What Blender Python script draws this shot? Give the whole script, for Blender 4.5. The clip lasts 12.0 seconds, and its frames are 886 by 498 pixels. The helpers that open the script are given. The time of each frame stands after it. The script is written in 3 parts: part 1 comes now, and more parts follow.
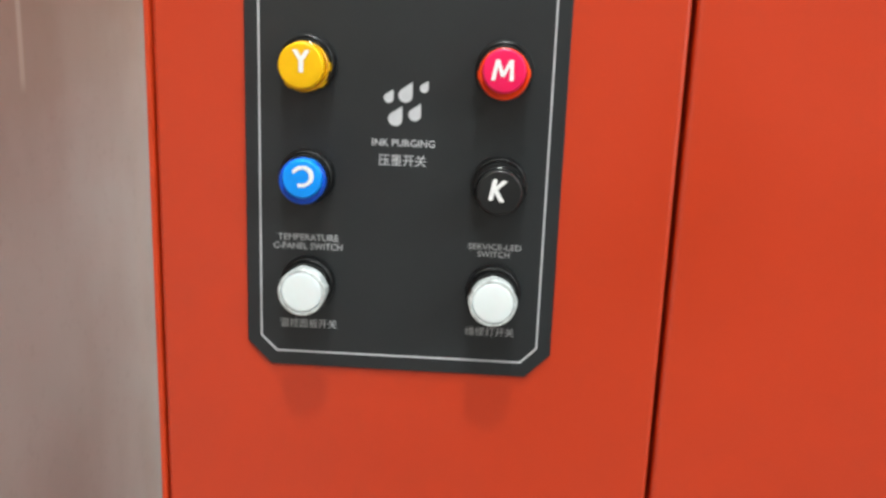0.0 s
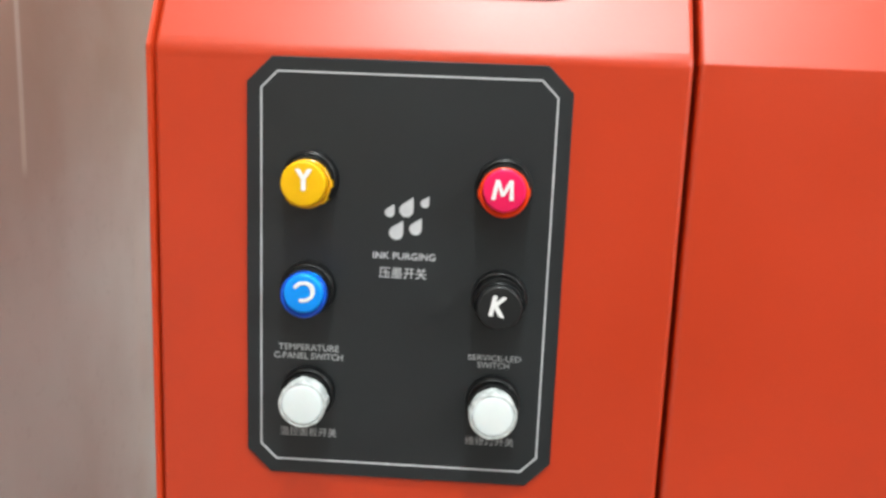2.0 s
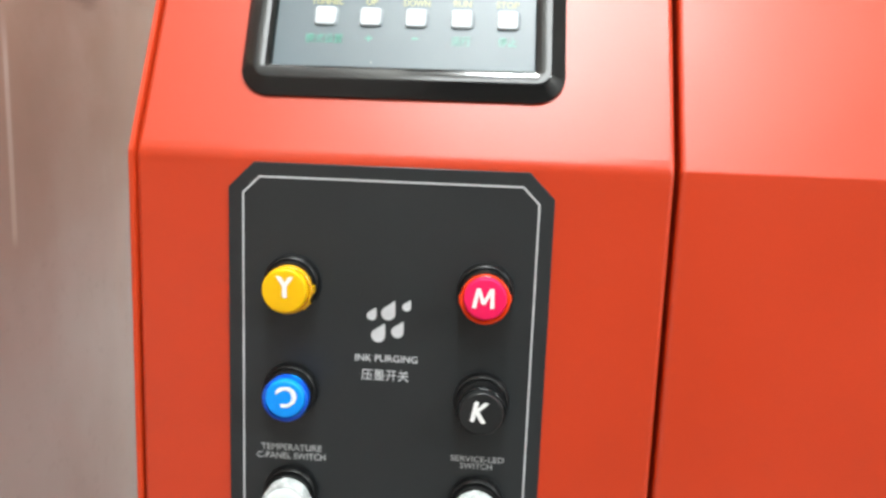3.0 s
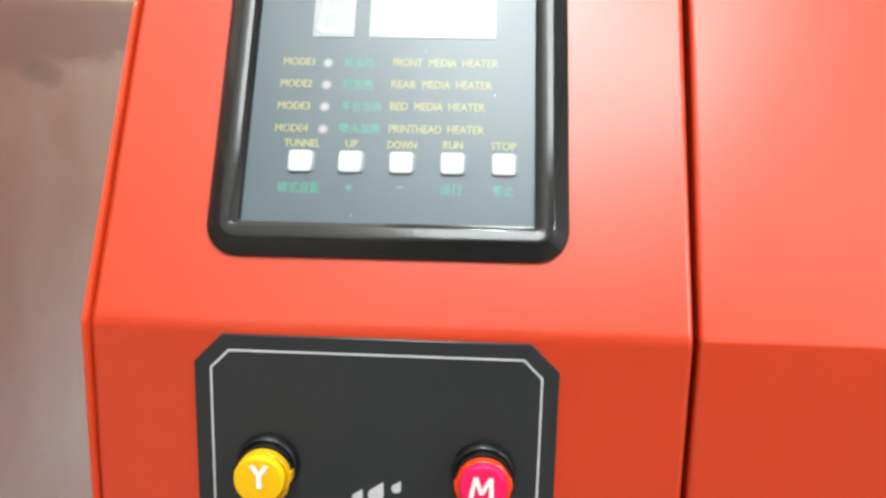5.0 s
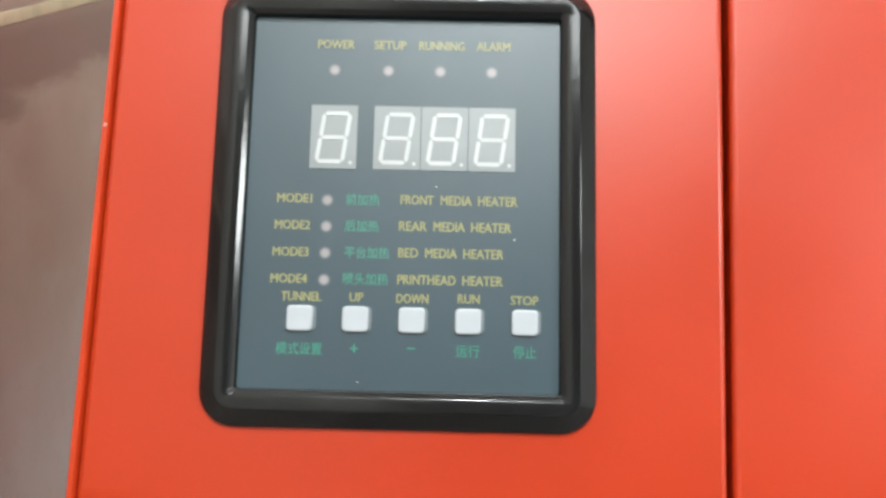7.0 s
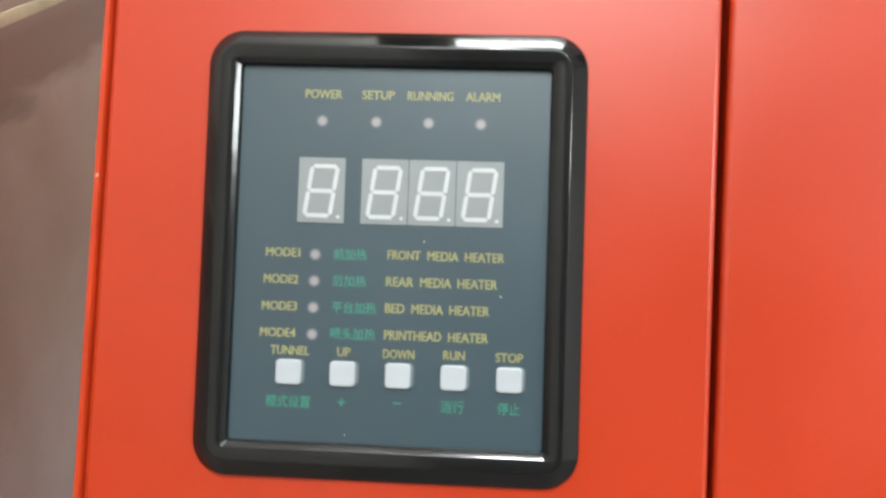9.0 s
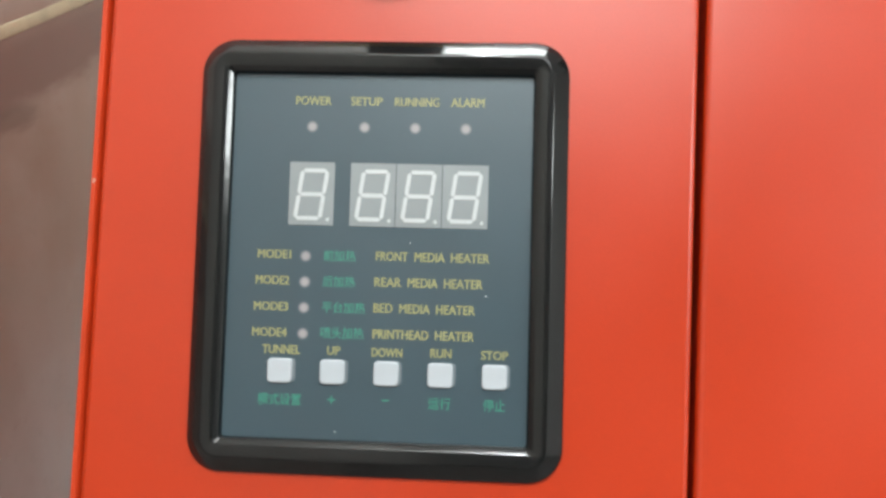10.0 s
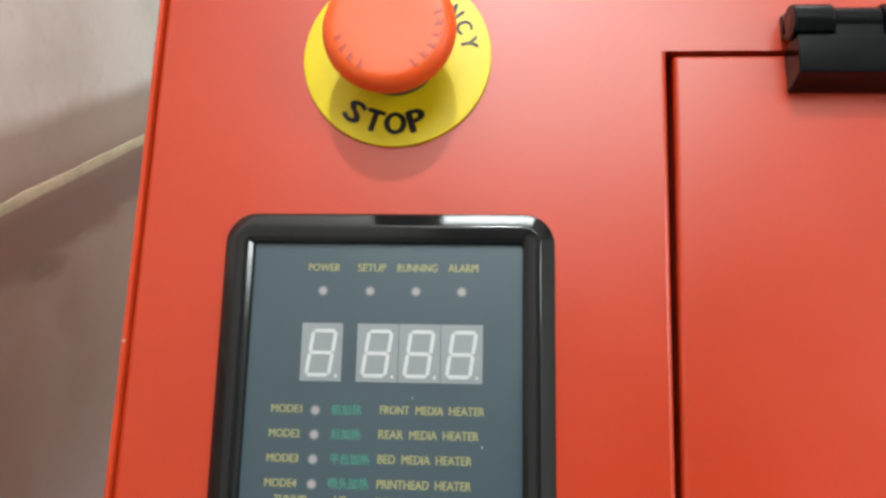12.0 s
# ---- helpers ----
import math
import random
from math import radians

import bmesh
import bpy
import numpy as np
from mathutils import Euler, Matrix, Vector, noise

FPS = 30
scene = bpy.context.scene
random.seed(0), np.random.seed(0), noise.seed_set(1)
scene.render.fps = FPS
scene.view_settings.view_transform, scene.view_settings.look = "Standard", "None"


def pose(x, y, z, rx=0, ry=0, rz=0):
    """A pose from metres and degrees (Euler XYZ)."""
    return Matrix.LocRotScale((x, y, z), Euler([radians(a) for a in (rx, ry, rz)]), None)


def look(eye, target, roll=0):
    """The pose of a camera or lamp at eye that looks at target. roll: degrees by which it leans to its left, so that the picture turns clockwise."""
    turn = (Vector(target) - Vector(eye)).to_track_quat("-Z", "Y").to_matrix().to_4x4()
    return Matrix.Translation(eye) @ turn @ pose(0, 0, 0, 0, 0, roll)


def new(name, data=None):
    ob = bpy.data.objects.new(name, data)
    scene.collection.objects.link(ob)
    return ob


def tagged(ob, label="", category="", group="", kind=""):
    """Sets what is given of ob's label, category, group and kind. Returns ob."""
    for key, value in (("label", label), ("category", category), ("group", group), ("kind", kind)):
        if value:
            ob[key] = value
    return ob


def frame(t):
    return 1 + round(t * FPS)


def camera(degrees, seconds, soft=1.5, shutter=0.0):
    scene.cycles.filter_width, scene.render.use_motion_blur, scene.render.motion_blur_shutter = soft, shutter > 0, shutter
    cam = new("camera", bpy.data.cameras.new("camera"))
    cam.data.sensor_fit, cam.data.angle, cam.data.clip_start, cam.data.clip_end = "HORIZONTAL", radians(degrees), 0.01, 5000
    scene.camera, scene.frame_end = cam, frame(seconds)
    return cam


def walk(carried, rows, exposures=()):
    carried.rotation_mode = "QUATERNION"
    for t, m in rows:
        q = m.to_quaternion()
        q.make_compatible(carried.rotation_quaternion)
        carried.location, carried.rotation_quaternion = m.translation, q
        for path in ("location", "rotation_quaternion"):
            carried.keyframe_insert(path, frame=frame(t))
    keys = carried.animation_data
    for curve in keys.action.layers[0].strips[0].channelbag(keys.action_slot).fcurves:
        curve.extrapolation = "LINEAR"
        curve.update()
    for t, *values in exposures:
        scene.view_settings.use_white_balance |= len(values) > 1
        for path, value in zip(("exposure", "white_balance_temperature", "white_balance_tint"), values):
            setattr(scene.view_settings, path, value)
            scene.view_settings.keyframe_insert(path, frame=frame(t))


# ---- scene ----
cam = camera(58.3155, 12.0, soft=2.9)
PATH = [
    (0, (0.02527, -0.24882, 0.92897), (0.01383, -0.00440, 0.87769), 2.13),
    (0.5, (0.02332, -0.24625, 0.93717), (0.01321, -0.00209, 0.88439), 2.06),
    (1, (0.02209, -0.24447, 0.94020), (0.01223, 0.00045, 0.89105), 2.14),
    (1.5, (0.02380, -0.24510, 0.94353), (0.01315, 0.00050, 0.89805), 2.12),
    (2, (0.02255, -0.24555, 0.95559), (0.01218, 0.00053, 0.91270), 2.27),
    (2.5, (0.02354, -0.24408, 0.97648), (0.01521, 0.00209, 0.93372), 2.30),
    (3, (0.02798, -0.24016, 0.98588), (0.01632, 0.00613, 0.94456), 2.17),
    (3.2, (0.01984, -0.23869, 0.99388), (0.01696, 0.00761, 0.95110), 2.72),
    (4.8, (0.02568, -0.20882, 1.02813), (0.01689, 0.03689, 0.98287), 1.32),
    (5, (0.02626, -0.20557, 1.03441), (0.01598, 0.03980, 0.98763), 1.27),
    (5.5, (0.02392, -0.19392, 1.05520), (0.01263, 0.04979, 1.00060), 0.87),
    (6, (0.02217, -0.18477, 1.06989), (0.01172, 0.05785, 1.01048), 0.71),
    (6.5, (0.02092, -0.17288, 1.08729), (0.01075, 0.06536, 1.01220), 0.38),
    (7, (0.01441, -0.16933, 1.09545), (0.01141, 0.06884, 1.01952), 1.32),
    (7.5, (0.01823, -0.15887, 1.11462), (0.00965, 0.07536, 1.02766), 1.15),
    (7.7, (0.02430, -0.15784, 1.11453), (0.00975, 0.07617, 1.02776), 0.70),
    (9.3, (0.02594, -0.15760, 1.12898), (0.01397, 0.07165, 1.02998), 0.89),
    (9.5, (0.02657, -0.16281, 1.12546), (0.01518, 0.06838, 1.03100), 0.84),
    (10, (0.02977, -0.16404, 1.12773), (0.01667, 0.06691, 1.03293), 0.55),
    (10.5, (0.03031, -0.16843, 1.13157), (0.01634, 0.06299, 1.03803), 0.39),
    (11, (0.03199, -0.17300, 1.13713), (0.01685, 0.06214, 1.05358), -0.09),
    (11.5, (0.03317, -0.17649, 1.14241), (0.01648, 0.06271, 1.07165), -0.23),
    (12, (0.03448, -0.17968, 1.14669), (0.01708, 0.06216, 1.08576), -0.27),
]
EXPOSURES = [(0.0, -0.12), (1.5, -0.15), (3.0, -0.02), (5.5, -0.05), (6.5, -0.36), (7.5, -0.54), (9.5, -0.60), (10.5, -0.76), (11.0, -0.92), (11.5, -1.02), (12.0, -0.82)]
walk(cam, [(t, look(eye, target, roll)) for t, eye, target, roll in PATH], EXPOSURES)

# ---------------------------------------------------------------- light
ROOM_X0, ROOM_X1, ROOM_Y0, ROOM_Y1, CEIL = -0.190, 3.6, -5.4, 1.6, 2.75
world = bpy.data.worlds.new("room_air")
scene.world = world
world.use_nodes = True
world.node_tree.nodes["Background"].inputs[0].default_value = (0.9, 0.95, 1.0, 1)
world.node_tree.nodes["Background"].inputs[1].default_value = 0.02


def ceiling_lamp(name, at, size, watts, colour):
    """A lamp on the ceiling: round for one size, a rectangle for two."""
    data = bpy.data.lights.new(name, "AREA")
    data.energy, data.color = watts, colour
    if isinstance(size, tuple):
        data.shape, data.size, data.size_y = "RECTANGLE", *size
    else:
        data.shape, data.size = "DISK", size
    lamp = new(name, data)
    lamp.matrix_world = pose(*at)
    return lamp


COOL = (0.94, 1.0, 1.0)
ceiling_lamp("downlight_main", (0.05, -0.53, 2.70), 0.05, 29, COOL)
ceiling_lamp("ceiling_panel_near", (0.27, -1.20, 2.72), (0.90, 0.70), 31, COOL)
ceiling_lamp("ceiling_panel_far", (2.7, -1.85, 2.72), (0.9, 0.7), 92, COOL)
ceiling_lamp("ceiling_panel_rear", (0.25, 1.00, 2.72), (0.86, 0.80), 74, COOL)


# ---------------------------------------------------------------- materials
def material(name, colour, rough=0.5, metal=0.0, vary=0.08, scale=40.0, bump=0.0, bump_scale=900.0, coat=0.0, speck=0.0, ior=1.5, depth=0.0, uneven=0.15):
    """A painted or moulded surface: blotches at one scale, fine grain at another, and fine relief."""
    m = bpy.data.materials.new(name)
    m.use_nodes = True
    n, l = m.node_tree.nodes, m.node_tree.links
    b = n["Principled BSDF"]
    b.inputs["Metallic"].default_value, b.inputs["IOR"].default_value = metal, ior
    b.inputs["Coat Weight"].default_value, b.inputs["Coat Roughness"].default_value = coat, 0.12
    if depth:
        b.inputs["Subsurface Weight"].default_value, b.inputs["Subsurface Scale"].default_value = depth, 0.004
        b.inputs["Subsurface Radius"].default_value = (1.0, 0.7, 0.6)
    co = n.new("ShaderNodeTexCoord")
    broad, fine = n.new("ShaderNodeTexNoise"), n.new("ShaderNodeTexNoise")
    broad.inputs["Scale"].default_value, broad.inputs["Detail"].default_value = scale, 4
    fine.inputs["Scale"].default_value, fine.inputs["Detail"].default_value = bump_scale, 2
    for tex in (broad, fine):
        l.new(co.outputs["Object"], tex.inputs["Vector"])
    ramp = n.new("ShaderNodeMapRange")
    ramp.inputs["From Min"].default_value, ramp.inputs["From Max"].default_value = 0.3, 0.7
    ramp.inputs["To Min"].default_value, ramp.inputs["To Max"].default_value = 1 - vary, 1 + vary
    l.new(broad.outputs["Fac"], ramp.inputs["Value"])
    grain = n.new("ShaderNodeMapRange")
    grain.inputs["From Min"].default_value, grain.inputs["From Max"].default_value = 0.3, 0.7
    grain.inputs["To Min"].default_value, grain.inputs["To Max"].default_value = 1 - speck, 1 + speck
    l.new(fine.outputs["Fac"], grain.inputs["Value"])
    both = n.new("ShaderNodeMath")
    both.operation = "MULTIPLY"
    l.new(ramp.outputs[0], both.inputs[0])
    l.new(grain.outputs[0], both.inputs[1])
    mix = n.new("ShaderNodeVectorMath")
    mix.operation = "SCALE"
    mix.inputs[0].default_value = colour
    l.new(both.outputs[0], mix.inputs["Scale"])
    l.new(mix.outputs[0], b.inputs["Base Color"])
    shine = n.new("ShaderNodeMapRange")
    shine.inputs["To Min"].default_value, shine.inputs["To Max"].default_value = rough * (1 - uneven), rough * (1 + uneven)
    l.new(broad.outputs["Fac"], shine.inputs["Value"])
    l.new(shine.outputs[0], b.inputs["Roughness"])
    if bump:
        bp = n.new("ShaderNodeBump")
        bp.inputs["Strength"].default_value, bp.inputs["Distance"].default_value = 1.0, bump
        l.new(fine.outputs["Fac"], bp.inputs["Height"])
        l.new(bp.outputs[0], b.inputs["Normal"])
    return m


RED = material("red_powder_coat", (0.55, 0.039, 0.0058), 0.34, vary=0.05, scale=14, bump=0.00002, bump_scale=1400, speck=0.02, ior=1.66, uneven=0.28)
RED_EDGE = material("red_sheet_edge", (0.60, 0.050, 0.010), 0.42, vary=0.08, scale=60)
CHIP = material("bare_primer", (0.70, 0.36, 0.28), 0.6)
SEAM_SHADE = material("seam_shade", (0.02, 0.012, 0.01), 0.8)
PLATE = material("black_overlay", (0.019, 0.022, 0.024), 0.40, vary=0.07, scale=30, bump=0.00002, bump_scale=2500, speck=0.06)
PRINT = material("silver_grey_print", (0.55, 0.56, 0.58), 0.5, vary=0.06, scale=300)
PRINT_DIM = material("grey_print", (0.42, 0.43, 0.44), 0.5, vary=0.06, scale=300)
BLACK_GLOSS = material("gloss_black_plastic", (0.010, 0.0105, 0.011), 0.12, vary=0.15, scale=50, bump=0.00004, bump_scale=160)
RING = material("polished_black_ring", (0.006, 0.0065, 0.007), 0.34, vary=0.2, scale=90, ior=1.4)
BLACK_SATIN = material("satin_black_plastic", (0.006, 0.007, 0.008), 0.20, vary=0.12, scale=80, bump=0.00002, bump_scale=1500, ior=1.34)
FACE = material("slate_membrane", (0.034, 0.068, 0.088), 0.40, vary=0.06, scale=24, bump=0.00001, bump_scale=2500, speck=0.03, ior=1.76)
YELLOW_INK = material("yellow_print", (0.35, 0.34, 0.15), 0.36, vary=0.1, scale=400, ior=1.62)
GREEN_INK = material("green_print", (0.05, 0.33, 0.23), 0.36, vary=0.1, scale=400, ior=1.62)
WINDOW = material("grey_display_face", (0.26, 0.29, 0.30), 0.36, vary=0.05, scale=100, ior=1.85)
SEGMENT = material("white_segment", (0.60, 0.63, 0.64), 0.36, vary=0.03, scale=200, ior=1.6)
MARGIN = material("grey_key_margin", (0.17, 0.20, 0.22), 0.4, vary=0.05, scale=120)
KEY = material("white_key", (0.50, 0.54, 0.58), 0.45, vary=0.04, scale=120)
YELLOW_CAP = material("yellow_cap", (0.90, 0.50, 0.001), 0.42, vary=0.04, scale=150, ior=1.4, depth=0.25)
YELLOW_LENS = material("amber_lens", (0.80, 0.40, 0.002), 0.25, vary=0.08, scale=150, depth=0.25)
PINK_CAP = material("magenta_cap", (0.90, 0.010, 0.11), 0.42, vary=0.04, scale=150, ior=1.4, depth=0.25)
RED_LENS = material("red_lens", (0.92, 0.055, 0.004), 0.25, vary=0.08, scale=150, depth=0.25)
BLUE_CAP = material("blue_cap", (0.001, 0.30, 0.95), 0.45, vary=0.04, scale=150, ior=1.4, depth=0.15)
BLUE_LENS = material("deep_blue_lens", (0.001, 0.10, 0.70), 0.30, vary=0.08, scale=150, depth=0.15)
WHITE_CAP = material("white_cap", (0.80, 0.86, 0.87), 0.40, vary=0.02, scale=150, depth=0.2)
CLEAR_LENS = material("frosted_clear_lens", (0.58, 0.62, 0.62), 0.12, vary=0.35, scale=420, ior=1.6)
BLACK_CAP = material("black_cap", (0.014, 0.015, 0.016), 0.30, vary=0.1, scale=150)
WHITE_INK = material("white_print", (0.86, 0.86, 0.86), 0.5, vary=0.02, scale=200)
SIGN_YELLOW = material("yellow_legend_plate", (0.84, 0.66, 0.004), 0.40, vary=0.04, scale=90)
NECK = material("grey_neck_plastic", (0.06, 0.06, 0.058), 0.4, vary=0.1, scale=100)
SIGN_INK = material("black_print", (0.010, 0.010, 0.012), 0.45, vary=0.1, scale=200)
MUSHROOM = material("orange_red_mushroom", (0.90, 0.125, 0.014), 0.36, vary=0.03, scale=120, bump=0.00002, bump_scale=1500, depth=0.8)
MUSHROOM_MARK = material("worn_dark_marking", (0.55, 0.050, 0.008), 0.42, vary=0.15, scale=300)
BROWN = material("unseen_wall_brown", (0.34, 0.29, 0.25), 0.7, vary=0.08, scale=2, bump=0.0004, bump_scale=120)
PLASTER = material("white_plaster", (0.78, 0.78, 0.76), 0.85, vary=0.05, scale=2, bump=0.0004, bump_scale=120)
TILE = material("grey_floor", (0.16, 0.15, 0.14), 0.4, vary=0.1, scale=3, bump=0.0002, bump_scale=100)
CREAM = material("cream_paint_line", (0.54, 0.48, 0.31), 0.6, vary=0.18, scale=60, bump=0.0002, bump_scale=500)


def wall_paint():
    """Old brown gloss paint with streaks and stains, under a pale upper coat with a feathered edge."""
    m = bpy.data.materials.new("brown_wall_paint")
    m.use_nodes = True
    n, l = m.node_tree.nodes, m.node_tree.links
    b = n["Principled BSDF"]
    co = n.new("ShaderNodeTexCoord")

    def stretched(sx, sy, sz, detail, rough=0.55):
        mp, tx = n.new("ShaderNodeMapping"), n.new("ShaderNodeTexNoise")
        mp.inputs["Scale"].default_value = (sx, sy, sz)
        tx.inputs["Scale"].default_value, tx.inputs["Detail"].default_value, tx.inputs["Roughness"].default_value = 1, detail, rough
        l.new(co.outputs["Object"], mp.inputs["Vector"])
        l.new(mp.outputs[0], tx.inputs["Vector"])
        return tx.outputs["Fac"]

    def maths(op, a, c=None):
        k = n.new("ShaderNodeMath")
        k.operation = op
        for slot, v in ((0, a), (1, c)):
            if v is None:
                continue
            if isinstance(v, (int, float)):
                k.inputs[slot].default_value = v
            else:
                l.new(v, k.inputs[slot])
        return k.outputs[0]

    def ranged(v, a, c, lo, hi):
        k = n.new("ShaderNodeMapRange")
        k.interpolation_type = "SMOOTHSTEP"
        for slot, x in zip(("From Min", "From Max", "To Min", "To Max"), (a, c, lo, hi)):
            k.inputs[slot].default_value = x
        l.new(v, k.inputs["Value"])
        return k.outputs[0]

    def blend(fac, a, c):
        k = n.new("ShaderNodeMix")
        k.data_type = "RGBA"
        l.new(fac, k.inputs[0])
        for slot, v in ((6, a), (7, c)):
            if isinstance(v, tuple):
                k.inputs[slot].default_value = (*v, 1)
            else:
                l.new(v, k.inputs[slot])
        return k.outputs[2]

    sep = n.new("ShaderNodeSeparateXYZ")
    l.new(co.outputs["Object"], sep.inputs[0])
    y, z = sep.outputs[1], sep.outputs[2]
    streak = stretched(3, 20, 7, 4, 0.5)
    blotch = stretched(14, 14, 14, 5)
    speckle = stretched(160, 160, 160, 3)
    smear = stretched(25, 17, 48, 5, 0.6)
    base = blend(ranged(streak, 0.3, 0.7, 0, 1), (0.30, 0.197, 0.145), (0.325, 0.223, 0.168))
    base = blend(ranged(blotch, 0.4, 0.68, 0, 0.7), base, (0.375, 0.285, 0.232))
    # the lower wall is paler and greyer
    low = maths("ADD", z, maths("MULTIPLY", maths("SUBTRACT", blotch, 0.5), 0.12))
    muted = blend(ranged(streak, 0.38, 0.66, 0, 1), (0.455, 0.415, 0.378), (0.495, 0.463, 0.430))
    base = blend(ranged(low, 0.84, 0.99, 0.9, 0), base, muted)
    patch = stretched(5, 6, 4, 3, 0.5)
    base = blend(maths("MULTIPLY", ranged(patch, 0.46, 0.60, 0, 0.65), ranged(z, 0.80, 0.95, 1, 0.15)), base, (0.53, 0.53, 0.50))
    # a pale run down the paint
    run = maths("ABSOLUTE", maths("SUBTRACT", maths("ADD", y, maths("MULTIPLY", streak, 0.004)), 0.1195))
    run = maths("MULTIPLY", ranged(run, 0.0008, 0.0030, 0.55, 0), ranged(z, 0.915, 0.925, 0, 1))
    run = maths("MULTIPLY", run, ranged(z, 1.0, 1.03, 1, 0))
    base = blend(run, base, (0.58, 0.53, 0.48))
    # a ragged damp mark under the line
    slant = maths("SUBTRACT", z, maths("MULTIPLY", y, 0.095))
    mark = maths("ADD", slant, maths("MULTIPLY", smear, 0.026))
    mark = maths("MULTIPLY", ranged(mark, 1.036, 1.046, 0, 0.8), ranged(slant, 1.052, 1.066, 1, 0.0))
    base = blend(mark, base, (0.20, 0.118, 0.092))
    # one darker dab of the brush in it
    dab = n.new("ShaderNodeVectorMath")
    dab.operation = "LENGTH"
    offset = n.new("ShaderNodeCombineXYZ")
    l.new(maths("MULTIPLY", maths("SUBTRACT", y, 0.184), 45.0), offset.inputs[0])
    l.new(maths("MULTIPLY", maths("SUBTRACT", z, 1.0425), 150.0), offset.inputs[1])
    l.new(offset.outputs[0], dab.inputs[0])
    spread = maths("ADD", dab.outputs["Value"], maths("MULTIPLY", maths("SUBTRACT", smear, 0.5), 2.2))
    base = blend(ranged(spread, 0.35, 1.15, 0.6, 0), base, (0.16, 0.10, 0.075))
    # the wall over the line is a little faded, and the pale coat lies above
    base = blend(ranged(slant, 1.060, 1.080, 0, 0.45), base, (0.50, 0.44, 0.38))
    edge = maths("ADD", slant, maths("MULTIPLY", maths("SUBTRACT", blotch, 0.5), 0.012))
    base = blend(ranged(edge, 1.090, 1.103, 0, 1), base, blend(ranged(blotch, 0.35, 0.65, 0, 1), (0.62, 0.59, 0.53), (0.72, 0.70, 0.64)))
    base = blend(ranged(speckle, 0.55, 0.75, 0, 0.10), base, (0.21, 0.16, 0.13))
    l.new(base, b.inputs["Base Color"])
    l.new(ranged(blotch, 0.3, 0.7, 0.58, 0.74), b.inputs["Roughness"])
    b.inputs["IOR"].default_value = 1.4
    bp = n.new("ShaderNodeBump")
    bp.inputs["Strength"].default_value, bp.inputs["Distance"].default_value = 1.0, 0.0004
    l.new(maths("ADD", maths("MULTIPLY", streak, 0.3), maths("MULTIPLY", smear, 0.6)), bp.inputs["Height"])
    l.new(bp.outputs[0], b.inputs["Normal"])
    return m


WALL = wall_paint()


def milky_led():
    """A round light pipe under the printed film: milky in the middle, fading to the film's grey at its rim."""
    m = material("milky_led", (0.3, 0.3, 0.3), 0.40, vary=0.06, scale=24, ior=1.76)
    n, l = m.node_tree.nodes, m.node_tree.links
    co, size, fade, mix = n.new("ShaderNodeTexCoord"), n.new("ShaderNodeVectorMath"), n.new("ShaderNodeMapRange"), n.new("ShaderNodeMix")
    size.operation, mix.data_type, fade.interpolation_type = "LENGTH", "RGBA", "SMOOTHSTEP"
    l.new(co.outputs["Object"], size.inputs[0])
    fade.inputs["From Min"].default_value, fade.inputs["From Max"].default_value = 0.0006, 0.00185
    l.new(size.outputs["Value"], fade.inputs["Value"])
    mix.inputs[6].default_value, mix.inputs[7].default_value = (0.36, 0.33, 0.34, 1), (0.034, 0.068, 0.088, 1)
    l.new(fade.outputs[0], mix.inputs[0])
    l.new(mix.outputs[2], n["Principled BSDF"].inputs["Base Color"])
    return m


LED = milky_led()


# ---------------------------------------------------------------- builders (in millimetres)
MM = 0.001
FOLD_Z, SLOPE = 0.9721, 25.5
FRONT = pose(0, 0, FOLD_Z, 90, 0, 0)          # x across, y up, z out of the upright front
DESK = pose(0, 0, FOLD_Z, 90 - SLOPE, 0, 0)   # x across, y up the slope, z out of it


def mesh_of(name, bm, mat, sharp=35, flat_over=1e9, merge=True):
    if merge:
        bmesh.ops.remove_doubles(bm, verts=bm.verts, dist=1e-7)
    bmesh.ops.recalc_face_normals(bm, faces=bm.faces)
    for f in bm.faces:
        f.smooth = f.calc_area() < flat_over
    for e in bm.edges:
        e.smooth = len(e.link_faces) == 2 and e.calc_face_angle(0) < radians(sharp)
    data = bpy.data.meshes.new(name)
    bm.to_mesh(data)
    bm.free()
    data.materials.append(mat)
    return data


def part(name, bm, mat, parent, label="", at=None, sharp=35, flat_over=1e9):
    ob = new(name, bm if isinstance(bm, bpy.types.Mesh) else mesh_of(name, bm, mat, sharp, flat_over))
    ob.parent = parent
    if at is not None:
        ob.matrix_basis = at
    return tagged(ob, label) if label else ob


def thing(name, at, label, category, group="", kind=""):
    ob = new(name)
    ob.empty_display_size = 0.02
    ob.matrix_basis = at
    return tagged(ob, label, category, group, kind)


def move(x, y, z=0.0, turn=0.0):
    return pose(x * MM, y * MM, z * MM, 0, 0, turn)


def rounded(cx, cy, w, h, r, seg=6):
    """A rectangle's outline with rounded corners."""
    r = max(0.01, min(r, w / 2 - 0.01, h / 2 - 0.01))
    out = []
    for k, (sx, sy) in enumerate(((1, 1), (-1, 1), (-1, -1), (1, -1))):
        for i in range(seg + 1):
            a = radians(90 * k + 90 * i / seg)
            out.append((cx + sx * (w / 2 - r) + r * math.cos(a), cy + sy * (h / 2 - r) + r * math.sin(a)))
    return out


